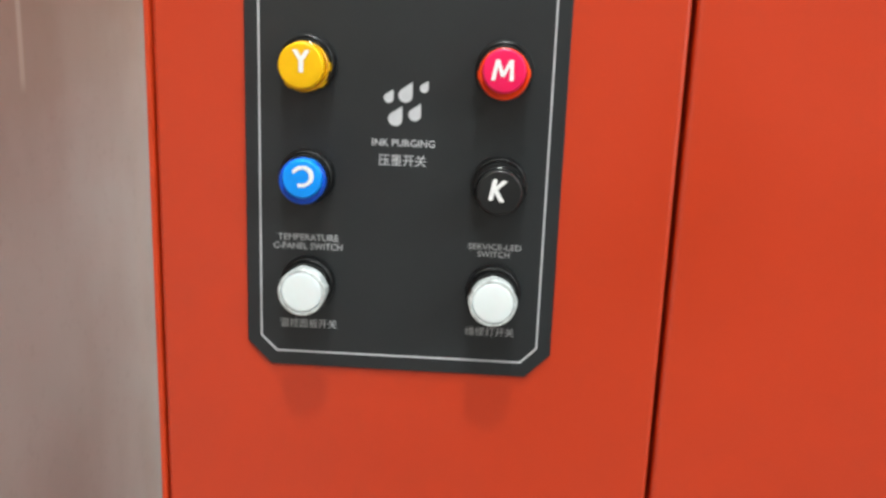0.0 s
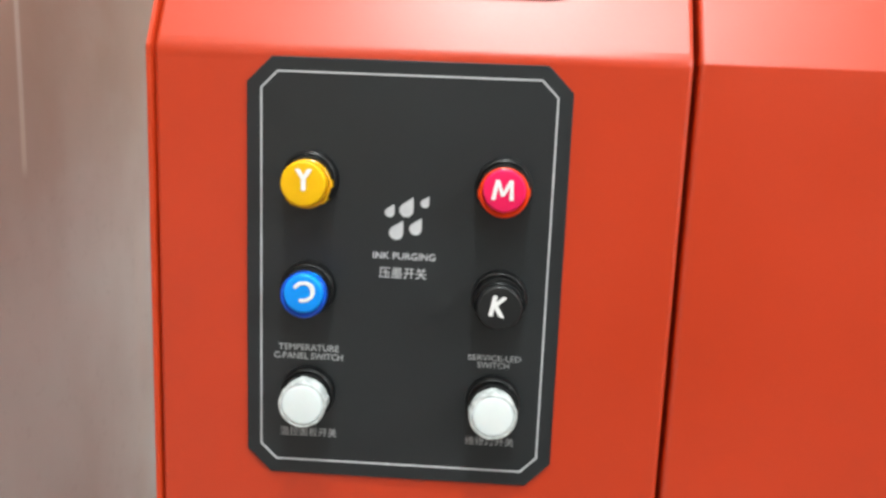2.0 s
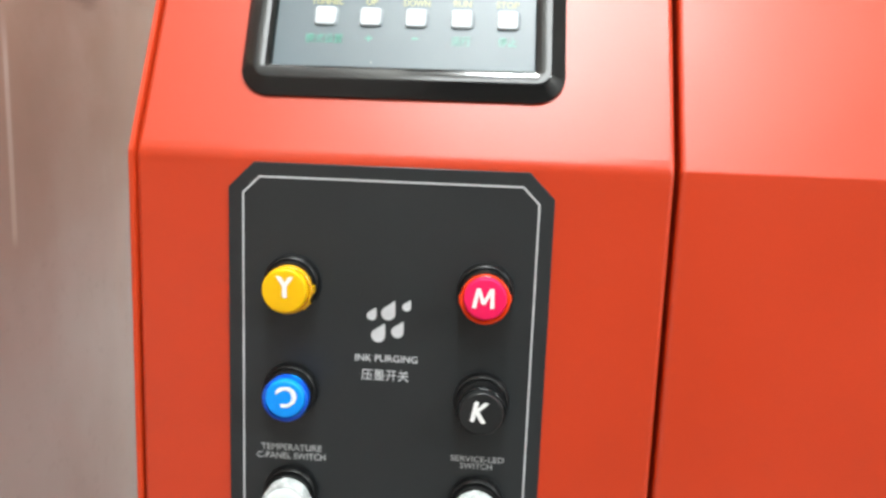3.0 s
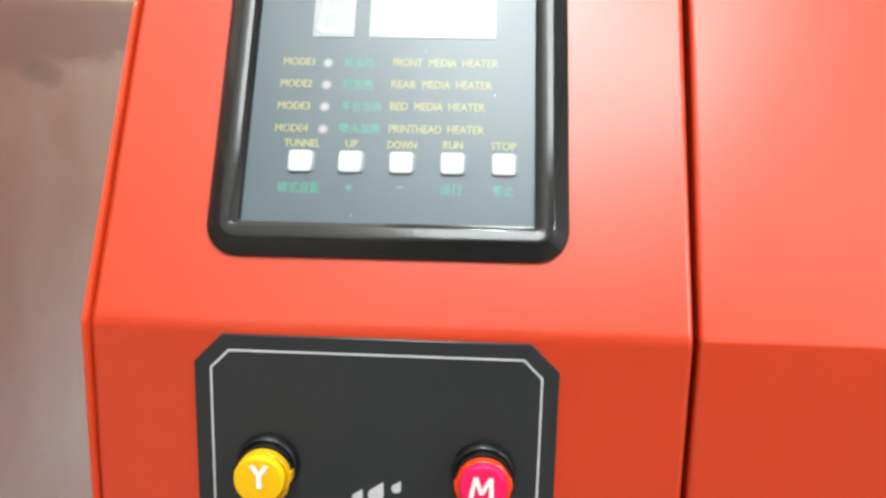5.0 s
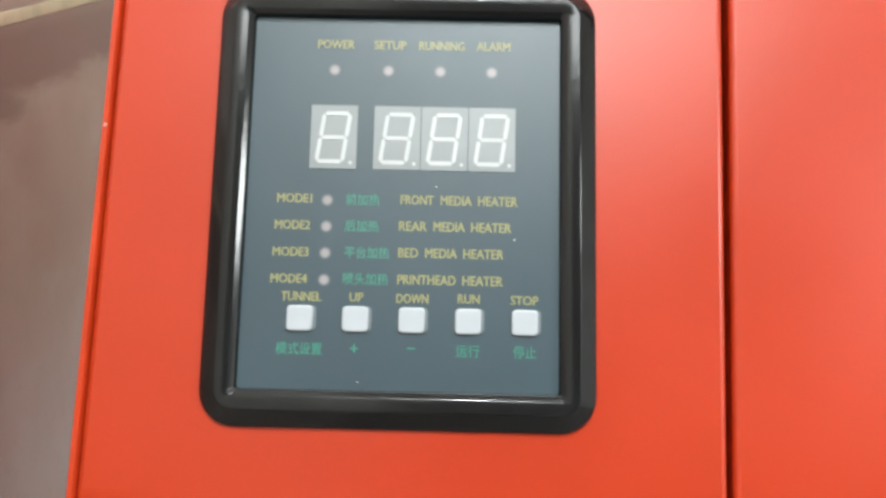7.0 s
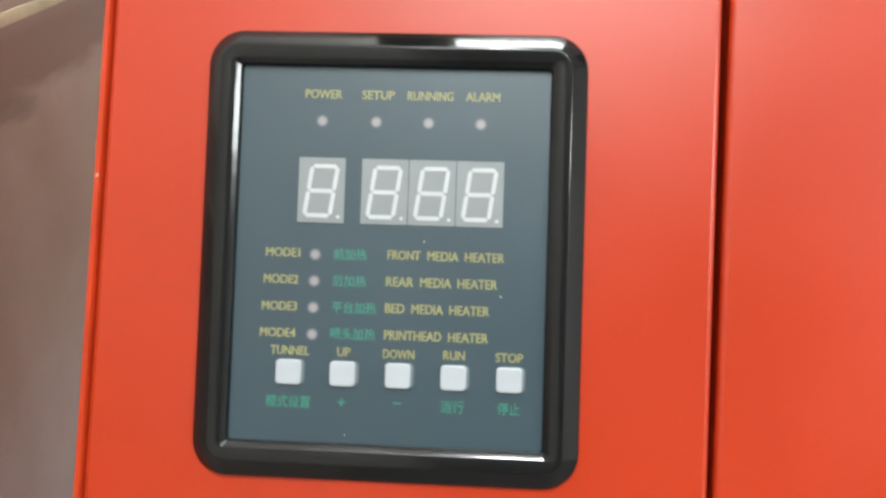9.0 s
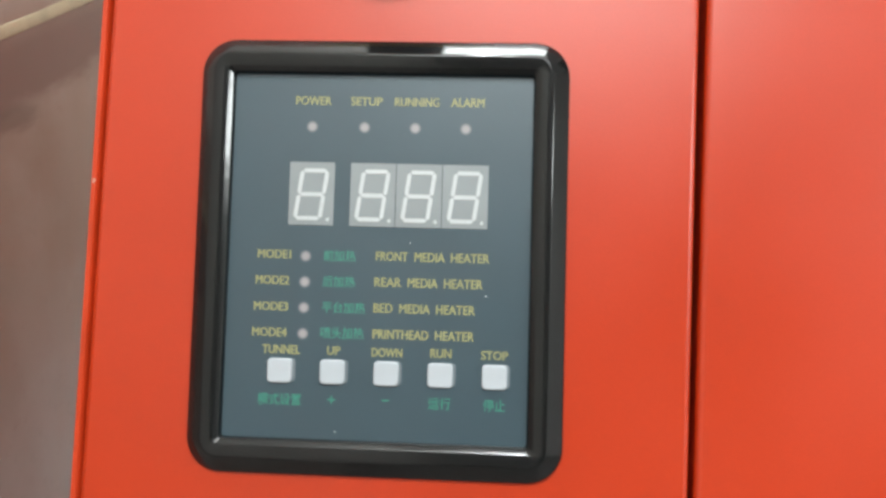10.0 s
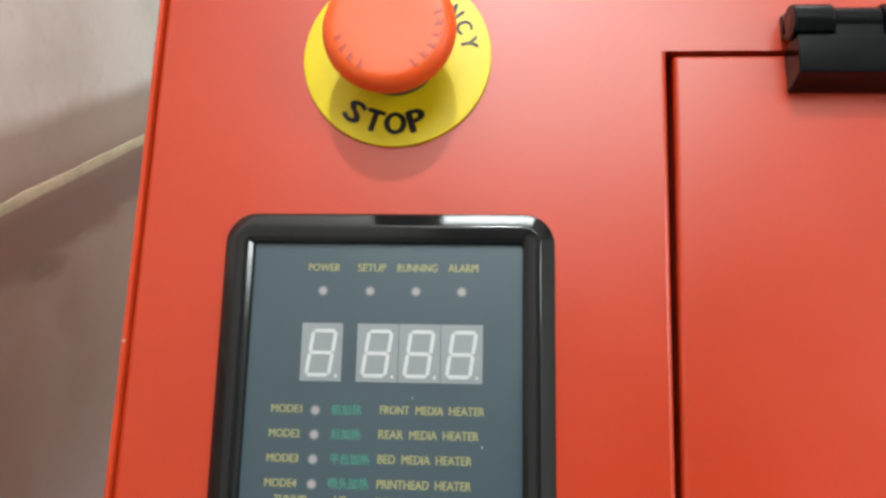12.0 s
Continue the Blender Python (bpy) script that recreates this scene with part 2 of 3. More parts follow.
def clipped(cx, cy, w, h, c):
    """A rectangle's outline with corners cut off at 45 degrees."""
    x0, x1, y0, y1 = cx - w / 2, cx + w / 2, cy - h / 2, cy + h / 2
    return [(x1, y1 - c), (x1 - c, y1), (x0 + c, y1), (x0, y1 - c), (x0, y0 + c), (x0 + c, y0), (x1 - c, y0), (x1, y0 + c)]


def loft(rings, bm=None, closed=True, caps=(True, True)):
    """Skins a row of equal rings of points given in millimetres."""
    bm = bm or bmesh.new()
    rows = [[bm.verts.new((x * MM, y * MM, z * MM)) for x, y, z in ring] for ring in rings]
    n = len(rows[0])
    for a, b in zip(rows, rows[1:]):
        for i in range(n if closed else n - 1):
            j = (i + 1) % n
            bm.faces.new((a[i], a[j], b[j], b[i]))
    if caps[0]:
        bm.faces.new(rows[0][::-1])
    if caps[1]:
        bm.faces.new(rows[-1])
    return bm


def block(outline, profile, bm=None, caps=(True, True)):
    """outline(inset) gives a ring; profile is rows of (inset, height)."""
    return loft([[(x, y, h) for x, y in outline(d)] for d, h in profile], bm, True, caps)


def turned(profile, seg=40, bm=None):
    """A turned part from rows of (radius, height)."""
    return loft([[(r * math.cos(2 * math.pi * i / seg), r * math.sin(2 * math.pi * i / seg), h) for i in range(seg)] for r, h in profile], bm)


def flat(points, z0, z1, bm=None):
    return loft([[(x, y, z0) for x, y in points], [(x, y, z1) for x, y in points]], bm)


def lettering(body, parent, mat, x0, x1, y0, y1, z, label="", bold=0.013, turn=0.0, shear=0.0, name="lettering"):
    """Raised print that fills the given box, turned about its middle. bold: how far the strokes are spread, in parts of the height."""
    curve = bpy.data.curves.new("type", "FONT")
    curve.body, curve.shear, curve.resolution_u = body, shear, 3
    source = bpy.data.objects.new("type", curve)
    data = bpy.data.meshes.new_from_object(source)
    bpy.data.objects.remove(source)
    co = np.empty(len(data.vertices) * 3)
    data.vertices.foreach_get("co", co)
    co = co.reshape(-1, 3)
    lo, hi = co.min(0), co.max(0)
    mid, size = (lo + hi) / 2, np.maximum(hi - lo, 1e-6)
    b = bold * (y1 - y0)
    sx, sy = (x1 - x0 - 2 * b) / size[0], (y1 - y0 - b) / size[1]
    co = (co - mid) * [sx * MM, sy * MM, 0]
    faces = [tuple(p.vertices) for p in data.polygons]
    bpy.data.meshes.remove(data)
    bm = bmesh.new()
    spread = ((-b, 0), (b, 0), (0, b / 2), (0, -b / 2)) if b else ((0, 0),)
    for k, (dx, dy) in enumerate(spread):
        layer = bmesh.new()
        rows = [layer.verts.new((x + dx * MM, y + dy * MM, 0)) for x, y, _ in co]
        for f in faces:
            layer.faces.new([rows[v] for v in f])
        bmesh.ops.remove_doubles(layer, verts=layer.verts, dist=1e-7)
        grown = bmesh.ops.extrude_face_region(layer, geom=layer.faces[:])
        bmesh.ops.translate(layer, vec=(0, 0, 0.00010 + 0.000012 * k), verts=[v for v in grown["geom"] if isinstance(v, bmesh.types.BMVert)])
        for v in layer.verts:
            v.co.z += 0.000003 * k
        base = {v: bm.verts.new(v.co) for v in layer.verts}
        for f in layer.faces:
            bm.faces.new([base[v] for v in f.verts])
        layer.free()
    return part(name, mesh_of(name, bm, mat, merge=False), None, parent, label or f"print reading {body}", move((x0 + x1) / 2, (y0 + y1) / 2, z, turn))


# ---------------------------------------------------------------- the room
def slab(name, x0, x1, y0, y1, z0, z1, mat, label, category):
    bm = bmesh.new()
    bmesh.ops.create_cube(bm, size=1, matrix=Matrix.LocRotScale(((x0 + x1) / 2, (y0 + y1) / 2, (z0 + z1) / 2), None, (x1 - x0, y1 - y0, z1 - z0)))
    return tagged(new(name, mesh_of(name, bm, mat)), label, category, kind="structure")


T = 0.12
slab("floor", ROOM_X0 - T, ROOM_X1 + T, ROOM_Y0 - T, ROOM_Y1 + T, -T, 0, TILE, "grey tiled floor of the print shop", "floor")
slab("ceiling", ROOM_X0 - T, ROOM_X1 + T, ROOM_Y0 - T, ROOM_Y1 + T, CEIL, CEIL + T, PLASTER, "plain white plaster ceiling", "ceiling")
wall = slab("wall_left", ROOM_X0 - T, ROOM_X0, ROOM_Y0 - T, ROOM_Y1 + T, 0, CEIL, WALL, "worn brown painted wall with a pale upper coat", "wall")
slab("wall_right", ROOM_X1, ROOM_X1 + T, ROOM_Y0 - T, ROOM_Y1 + T, 0, CEIL, PLASTER, "plain white plaster wall", "wall")
slab("wall_back", ROOM_X0, ROOM_X1, ROOM_Y1, ROOM_Y1 + T, 0, CEIL, PLASTER, "plain white plaster wall", "wall")
# unseen wall behind the camera, kept brown and far so reflections stay dim
slab("wall_front", ROOM_X0, ROOM_X1, ROOM_Y0 - T, ROOM_Y0, 0, CEIL, BROWN, "unseen brown wall, toned to dim the cabinet's reflections", "wall")


def painted_line():
    """A hand-drawn cream stripe, a little uneven, along the brown wall."""
    bm = bmesh.new()
    rows = []
    for i in range(161):
        y = -0.9 + i * 0.0125
        z = 1.0613 + 0.101 * y
        mid = z + 0.0010 * noise.noise((y * 30, 0, 0))
        half = 0.0029 + 0.0009 * noise.noise((y * 70, 3, 0))
        rows.append([(1000 * ROOM_X0 + d, 1000 * y, 1000 * (mid + s * half)) for d, s in ((-0.5, -1.1), (0.12, -1), (0.22, -0.6), (0.22, 0.6), (0.12, 1), (-0.5, 1.1))])
    loft(rows, bm)
    return tagged(part("painted_stripe", bm, CREAM, None), "hand-painted cream stripe on the brown wall", "trim", kind="structure")


painted_line()


# ---------------------------------------------------------------- the printer's cabinet
def smooth(a, b, x):
    k = min(1, max(0, (x - a) / (b - a)))
    return k * k * (3 - 2 * k)


def along(s, drop=0.0, r=9.0):
    """The covers' bent profile: s mm up from the fold (down is minus), drop mm below the skin."""
    half = radians(SLOPE / 2)
    tang = r * math.tan(half)
    a = radians(SLOPE)
    if s <= -tang:
        p, nrm = (0.0, s), (-1.0, 0.0)
    elif s >= tang:
        p, nrm = (s * math.sin(a), s * math.cos(a)), (-math.cos(a), math.sin(a))
    else:
        k = (s + tang) / (2 * tang) * a
        p = (r - r * math.cos(k), -tang + r * math.sin(k))
        nrm = (-math.cos(k), math.sin(k))
    return p[0] - nrm[0] * drop, p[1] - nrm[1] * drop


def stations(s0, s1, extra=()):
    out = {s0, s1, *extra}
    out |= {s for s in np.linspace(s0, s1, 60)}
    out |= {s for s in np.linspace(-3.4, 3.4, 35) if s0 < s < s1}
    return sorted(out)


EDGE = [(0.0, 14.0), (0.0, 1.6), (0.12, 0.99), (0.47, 0.47), (0.99, 0.12), (1.6, 0.0)]


def cover(s0, s1, left, right, round_left, round_right, round_top=False, level=0.0, bm=None, bend=9.0):
    """A folded sheet with turned-in edges. left, right: functions of s; round_*: functions of s, 1 where the edge is turned in."""
    tops = [s1 - 1.2, s1 - 0.74, s1 - 0.35, s1 - 0.09] if round_top else []
    rows = []
    for s in stations(s0, s1, tops):
        sink = level
        if round_top and s > s1 - 1.2:
            k = (s - (s1 - 1.2)) / 1.2
            sink += 1.2 * (1 - math.sqrt(max(0.0, 1 - k * k)))
        a, b, ka, kb = left(s), right(s), round_left(s), round_right(s)
        line = [(a + dx * ka, dz * ka) for dx, dz in EDGE] + [(a + (b - a) * f, 0.0) for f in (0.25, 0.5, 0.75)] + [(b - dx * kb, dz * kb) for dx, dz in EDGE[::-1]]
        rows.append([(x, *along(s, sink + dz, bend)) for x, dz in line])
    if round_top:
        rows.append([(x, *along(s1, level + 14)) for x, y, z in rows[-1]])
    return loft(rows, bm, closed=False, caps=(False, False))


LOW, LID_TOP, LIP, HIGH = -952.0, 191.0, 192.6, 330.0


def left_edge(s):
    return -78.95 + (0 if s < 0 else 0.0095 * s)


def seam_left(s):
    return 85.1 + (0 if s < 0 else 0.0075 * min(s, 192))


def lid_left(s):
    return 86.7 + (0 if s < 0 else 0.0110 * min(s, 192))


cabinet = thing("printer_cabinet", pose(0, 0, FOLD_Z), "red powder-coated steel cabinet of a wide-format printer", "printer")
one, none = (lambda s: 1.0), (lambda s: 0.0)
bm = cover(LOW, LIP, left_edge, seam_left, one, one)
cover(LIP, HIGH, left_edge, seam_left, one, none, bm=bm)
cover(LIP, HIGH, lambda s: seam_left(s), lambda s: 1250.0, none, one, bm=bm)
# the turned-down lip over the lid's opening
loft([[(x, *along(LIP, d)) for x in (seam_left(190), 400, 800, 1250)] for d in (0.0, 14.0)], bm, closed=False, caps=(False, False))
part("end_cover", bm, RED, cabinet, "red folded end cover with a sloped top", sharp=50, flat_over=3e-5)

bm = cover(LOW, LID_TOP, lid_left, lambda s: 1248.0, one, one, round_top=True, bend=2.5)
part("access_lid", bm, RED, cabinet, "red hinged access lid, closed", sharp=50, flat_over=3e-5)


def side_profile(grow, x, back=320.0):
    pts = [(x, *along(s, -grow, 3.0)) for s in stations(LOW, HIGH)]
    top = along(HIGH, -grow)
    return pts + [(x, top[0] + 60, top[1] + 4), (x, back, top[1] + 4), (x, back, LOW)]


def side_panel(x0, x1, bend):
    """The end plate, whose front edge stands beside the cover."""
    def shifted(ring, dx):
        return [(x + dx + (0.0095 * max(0.0, z) * 1.0 if bend else 0), y, z) for x, y, z in ring]
    return loft([shifted(side_profile(-0.5, 0), x0), shifted(side_profile(0.0, 0), x0 + 0.35), shifted(side_profile(0.0, 0), x1 - 0.35), shifted(side_profile(-0.5, 0), x1)])


part("side_panel", side_panel(-81.6, -79.75, True), RED_EDGE, cabinet, "red sheet-steel end plate", sharp=40)
part("side_panel", side_panel(1252.0, 1254.1, False), RED_EDGE, cabinet, "red sheet-steel end plate", sharp=40)
# added backing behind the covers, coloured dark to stand in for seam shade
bm = bmesh.new()
loft([[(x, *along(s, 16)) for s in stations(LOW + 20, HIGH - 6)] + [(x, 300, HIGH * 0.85), (x, 300, LOW + 20)] for x in (-79.0, 1248.0)], bm)
part("seam_backing", bm, SEAM_SHADE, cabinet, "added dark backing that gives the seams their shade", sharp=40)
bm = loft([[(x, y, z) for y, z in (along(HIGH, 0), (along(HIGH)[0] + 62, along(HIGH)[1] + 3), (320, along(HIGH)[1] + 3), (320, along(HIGH)[1] - 12), (along(HIGH, 12)))] for x in (-79.0, 1250.0)])
part("top_plate", bm, RED, cabinet, "red flat top plate")
bm = bmesh.new()
loft([[(-80.2 + a, *along(98 + b, c)) for a, b in ((0, -0.7), (0.9, -0.3), (1.0, 0.4), (0.2, 0.6))] for c in (0.3, -0.06)], bm)
part("paint_chip", bm, CHIP, cabinet, "small bare chip in the paint of the edge")

# ---------------------------------------------------------------- black button plate on the upright front
plate = thing("button_plate", FRONT, "black overlay plate with silver border and printed captions", "control panel")
CX, CY, PW, PH, CUT = 0.0, -69.4, 99.8, 134.8, 7.9
part("overlay", block(lambda d: clipped(CX, CY, PW - 2 * d, PH - 2 * d, CUT - 0.6 * d), [(0, -0.2), (0, 0.7), (0.25, 1.0)]), PLATE, plate, "matt black overlay with clipped corners")
outer, inner = clipped(CX, CY + 0.25, 91.0, 125.9, 5.2), clipped(CX, CY + 0.25, 89.9, 124.8, 4.9)
bm = loft([[(x, y, 1.0) for x, y in outer], [(x, y, 1.15) for x, y in outer], [(x, y, 1.15) for x, y in inner], [(x, y, 1.0) for x, y in inner]], caps=(False, False))
part("border_line", bm, PRINT, plate, "thin silver border line")
lettering("INK PURGING", plate, PRINT, -9.7, 9.95, -63.15, -60.95, 1.0)
lettering("压墨开关", plate, PRINT, -7.6, 7.4, -69.3, -65.7, 1.0, bold=0.0)
lettering("TEMPERATURE", plate, PRINT_DIM, -39.6, -20.0, -94.4, -92.3, 1.0)
lettering("C-PANEL SWITCH", plate, PRINT_DIM, -41.0, -18.7, -97.3, -95.2, 1.0)
lettering("SERVICE-LED", plate, PRINT_DIM, 21.6, 38.6, -94.7, -92.8, 1.0)
lettering("SWITCH", plate, PRINT_DIM, 24.7, 34.9, -97.1, -95.2, 1.0)
lettering("温控面板开关", plate, PRINT_DIM, -39.0, -20.3, -123.6, -120.6, 1.0, bold=0.0)
lettering("维修灯开关", plate, PRINT_DIM, 21.9, 37.7, -123.4, -120.4, 1.0, bold=0.0)


def drop_shape(cx, cy, w, h):
    """A leaning water drop: a round belly and a tip at the upper right."""
    r = w / 2
    ox, oy, tx, ty = cx, cy - h / 2 + r, cx + 0.47 * w, cy + h / 2
    far, mid = math.hypot(tx - ox, ty - oy), math.atan2(ty - oy, tx - ox)
    half = math.acos(r / far)
    pts = [(tx, ty)]
    for i in range(25):
        a = mid + half + (2 * math.pi - 2 * half) * i / 24
        pts.append((ox + r * math.cos(a), oy + r * math.sin(a)))
    return flat(pts, 1.0, 1.13)


for x, y, w, h in ((-4.8, -47.8, 3.0, 4.1), (0.4, -46.5, 4.4, 6.3), (6.1, -44.7, 2.7, 3.6), (-2.6, -53.8, 4.4, 6.1), (3.4, -52.5, 3.9, 5.4)):
    part("drop_symbol", drop_shape(x, y, w, h), PRINT, plate, "printed silver drop")


# ---------------------------------------------------------------- push buttons
def push_button(x, y, label, cap_mat, lens_mat, mark=None, mark_size=(5.0, 5.6), mark_at=(0, 0), turn=0.0, shear=0.0, top=9.6, cap_r=6.9, lens_top=7.2, sag=-0.9, bold=0.05, shift=(0, 0), lugs=(4, 184), lug_r=7.95, lens_r=7.5):
    b = thing("push_button", FRONT @ move(x, y, 1.0), label, "button", "push buttons on the plate")
    part("base_ring", turned([(8.8, -0.1), (8.8, 1.6), (8.72, 2.2), (8.5, 2.7), (8.2, 3.05), (7.95, 3.2), (7.75, 2.9), (7.7, 2.4)]), RING, b, "black plastic base ring")
    part("inner_ring", turned([(7.8, 2.0), (7.8, 4.2), (7.6, 4.6), (7.2, 4.75)]), RING, b, "black inner ring", move(0, sag * 0.4))
    part("lens_collar", turned([(lens_r - 0.2, 2.0), (lens_r, lens_top - 0.7), (lens_r - 0.05, lens_top - 0.2), (lens_r - 0.3, lens_top), (cap_r + 0.12, lens_top), (cap_r + 0.05, lens_top - 0.6)]), lens_mat, b, "translucent collar round the cap", move(0, sag))
    for a in lugs:
        bm = loft([[(r * math.cos(radians(a + d)), r * math.sin(radians(a + d)), h) for r, d in ((7.2, -11), (lug_r, -8), (lug_r, 8), (7.2, 11))] for h in (3.4, lens_top - 0.9, lens_top - 0.6)])
        part("lug", bm, lens_mat, b, "", move(0, sag))
    part("cap", turned([(cap_r, 2.2), (cap_r, top - 0.8), (cap_r - 0.12, top - 0.35), (cap_r - 0.35, top - 0.1), (cap_r - 0.6, top), (cap_r - 0.75, top + 0.02), (cap_r * 0.5, top + 0.08), (0.2, top + 0.1)]), cap_mat, b, "moulded round cap", move(shift[0], sag + shift[1]))
    if mark == "M":
        out = [(-1, -1), (-0.62, -1), (-0.52, 0.32), (-0.16, -0.62), (0.16, -0.62), (0.52, 0.32), (0.62, -1), (1, -1), (0.78, 1), (0.42, 1), (0, -0.12), (-0.42, 1), (-0.78, 1)]
        part("letter", flat([(3.35 * x - 0.3 + 0.25 * y, 3.0 * y + 1.1 + sag) for x, y in out], top + 0.08, top + 0.22), WHITE_INK, b, "white letter M")
    elif mark:
        w, h = mark_size
        lettering(mark, b, WHITE_INK, mark_at[0] - w / 2, mark_at[0] + w / 2, sag + mark_at[1] - h / 2, sag + mark_at[1] + h / 2, top + 0.1, f"white letter {mark}", bold, turn, shear, "letter")
    return b


push_button(-29.7, -38.9, "yellow round push button marked with white Y", YELLOW_CAP, YELLOW_LENS, "Y", (5.3, 6.6), (-0.2, 1.5), sag=-1.1, shift=(-0.4, 0.2), lugs=(2, 178, 228, 318))
push_button(30.2, -38.8, "magenta round push button marked with white M", PINK_CAP, RED_LENS, "M", (6.9, 6.2), (-0.3, 0.3), sag=-1.3, shift=(0, 0.8), cap_r=6.45, lens_r=7.6)
push_button(-30.0, -73.7, "blue round push button with a turned white C", BLUE_CAP, BLUE_LENS, "C", (6.0, 6.6), (1.3, 2.0), 200, 0, 10.6, 6.05, 8.4, bold=0.045, sag=-0.6, shift=(0.45, 0.95), lugs=(), lens_r=7.15)
push_button(30.5, -73.7, "black round push button marked with white K", BLACK_CAP, BLACK_SATIN, "K", (5.0, 6.6), (-0.5, 0.7), -6, 0.12, bold=0.05, sag=-1.4)
push_button(-29.7, -108.2, "white round push button in a clear collar", WHITE_CAP, CLEAR_LENS, top=10.4, cap_r=6.5, lens_top=10.2, lugs=(4, 94, 184, 274), lug_r=7.65)
push_button(30.2, -108.2, "white round push button in a clear collar", WHITE_CAP, CLEAR_LENS, top=10.4, cap_r=6.5, lens_top=10.2, sag=-1.4, lugs=(0, 90, 180, 270), lug_r=7.65)

# ---------------------------------------------------------------- heater control panel on the slope
panel = thing("heater_control_panel", DESK @ move(0.25, 0.35, 0, 0.3), "heater control panel in a glossy black frame, displays unlit", "control panel")
BX, BY, BW, BH = 1.2, 78.9, 101.4, 118.6
part("bezel", block(lambda d: rounded(BX, BY, BW - 2 * d, BH - 2 * d, max(9.5 - d, 0.8), 10),
                    [(0, -0.1), (0, 0.7), (0.05, 0.9), (0.2, 1.1), (0.4, 1.27), (4.2, 4.12), (4.35, 4.21), (4.6, 4.31), (4.9, 4.35), (5.1, 4.35), (7.9, 4.1), (8.05, 4.06), (8.2, 3.98), (9.3, 3.26), (9.38, 3.2), (9.45, 3.05), (9.75, 1.9), (9.8, 1.0)], caps=(False, False)), BLACK_GLOSS, panel, "glossy black moulded frame", sharp=22)
part("membrane", block(lambda d: rounded(BX, BY - 0.3, 84.6 - 2 * d, 103.2 - 2 * d, 0.8), [(0, 0.2), (0, 1.5)]), FACE, panel, "slate grey printed membrane")
ZF = 1.5


def key_mesh():
    return mesh_of("key", block(lambda d: rounded(0, 0, 6.7 - 2 * d, 6.5 - 2 * d, 1.1 - 0.3 * d, 4), [(0, 0), (0, 0.6), (0.1, 0.8), (0.3, 0.9), (0.5, 0.92), (0.6, 0.922)]), KEY)


keys = key_mesh()
# a grey layer that shows 0.7 mm past each key on its right
margin = mesh_of("key_margin", block(lambda d: rounded(0, 0, 6.9 - 2 * d, 6.5 - 2 * d, 1.2 - 0.3 * d, 4), [(0, 0), (0, 0.2), (0.1, 0.26)]), MARGIN)
for x in (-24.4, -10.1, 4.4, 18.9, 33.4):
    key = part("key", keys, None, panel, "", move(x, 47.4, ZF))
    part("key_margin", margin, None, key, "", move(0.7, 0.1, 0.01))
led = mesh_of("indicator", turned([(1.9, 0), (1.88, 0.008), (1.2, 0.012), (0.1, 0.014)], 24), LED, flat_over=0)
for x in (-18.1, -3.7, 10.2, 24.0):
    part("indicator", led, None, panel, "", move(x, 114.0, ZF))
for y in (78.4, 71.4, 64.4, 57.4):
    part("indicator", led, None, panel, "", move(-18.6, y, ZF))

SLANT, W7, H7, BAR = 1.95, 7.9, 14.2, 1.12


def bar_mesh(a, b, name):
    """One bar of a digit between two points, with pointed ends."""
    (ax, ay), (bx, by) = a, b
    length = math.hypot(bx - ax, by - ay)
    ux, uy = (bx - ax) / length, (by - ay) / length
    nx, ny, h, g = -uy, ux, BAR / 2, 0.12
    ring = [(g, 0), (g + h, h), (length - g - h, h), (length - g, 0), (length - g - h, -h), (g + h, -h)]
    return mesh_of(name, flat([(ax + p * ux + q * nx, ay + p * uy + q * ny) for p, q in ring], 0, 0.14), SEGMENT)


def corner(i, j):
    h = BAR / 2
    y = h + j * (H7 / 2 - h)
    return (h + i * (W7 - BAR) + SLANT * y / H7, y)


bars = [bar_mesh(corner(*a), corner(*b), "segment") for a, b in (((0, 0), (1, 0)), ((0, 1), (1, 1)), ((0, 2), (1, 2)), ((0, 0), (0, 1)), ((0, 1), (0, 2)), ((1, 0), (1, 1)), ((1, 1), (1, 2)))]
dot = mesh_of("decimal_point", turned([(0.48, 0), (0.46, 0.12), (0.1, 0.14)], 16), SEGMENT)
face = mesh_of("window", block(lambda d: rounded(6.18, 8.6, 12.36 - 2 * d, 17.3 - 2 * d, 0.25, 2), [(0, 0), (0, 0.16), (0.06, 0.2)]), WINDOW, 20)
for x in (-23.8, -7.0, 5.57, 18.14):
    module = part("display_digit", face, None, panel, "grey seven-segment digit, unlit", move(x, 86.9, ZF))
    for b in bars:
        part("segment", b, None, module, "", move(1.2, 1.3, 0.2))
    part("decimal_point", dot, None, module, "", move(10.8, 1.6, 0.2))

for body, x0, x1, y0, y1 in (
    ("POWER", -22.9, -13.0, 120.0, 122.4), ("SETUP", -7.7, 1.0, 120.0, 122.4), ("RUNNING", 4.4, 16.6, 120.0, 122.4), ("ALARM", 19.8, 28.9, 120.1, 122.5),
    ("MODE1", -31.8, -22.6, 77.6, 80.0), ("MODE2", -32.1, -22.8, 70.5, 72.9), ("MODE3", -32.3, -22.9, 63.4, 65.8), ("MODE4", -32.5, -23.0, 56.4, 58.8),
    ("TUNNEL", -29.5, -19.1, 51.8, 54.2), ("UP", -11.8, -8.2, 51.9, 54.3), ("DOWN", 0.3, 8.6, 51.8, 54.2), ("RUN", 16.1, 21.8, 52.0, 54.4), ("STOP", 29.7, 36.9, 51.9, 54.3)):
    lettering(body, panel, YELLOW_INK, x0, x1, y0, y1, ZF, bold=0.034)
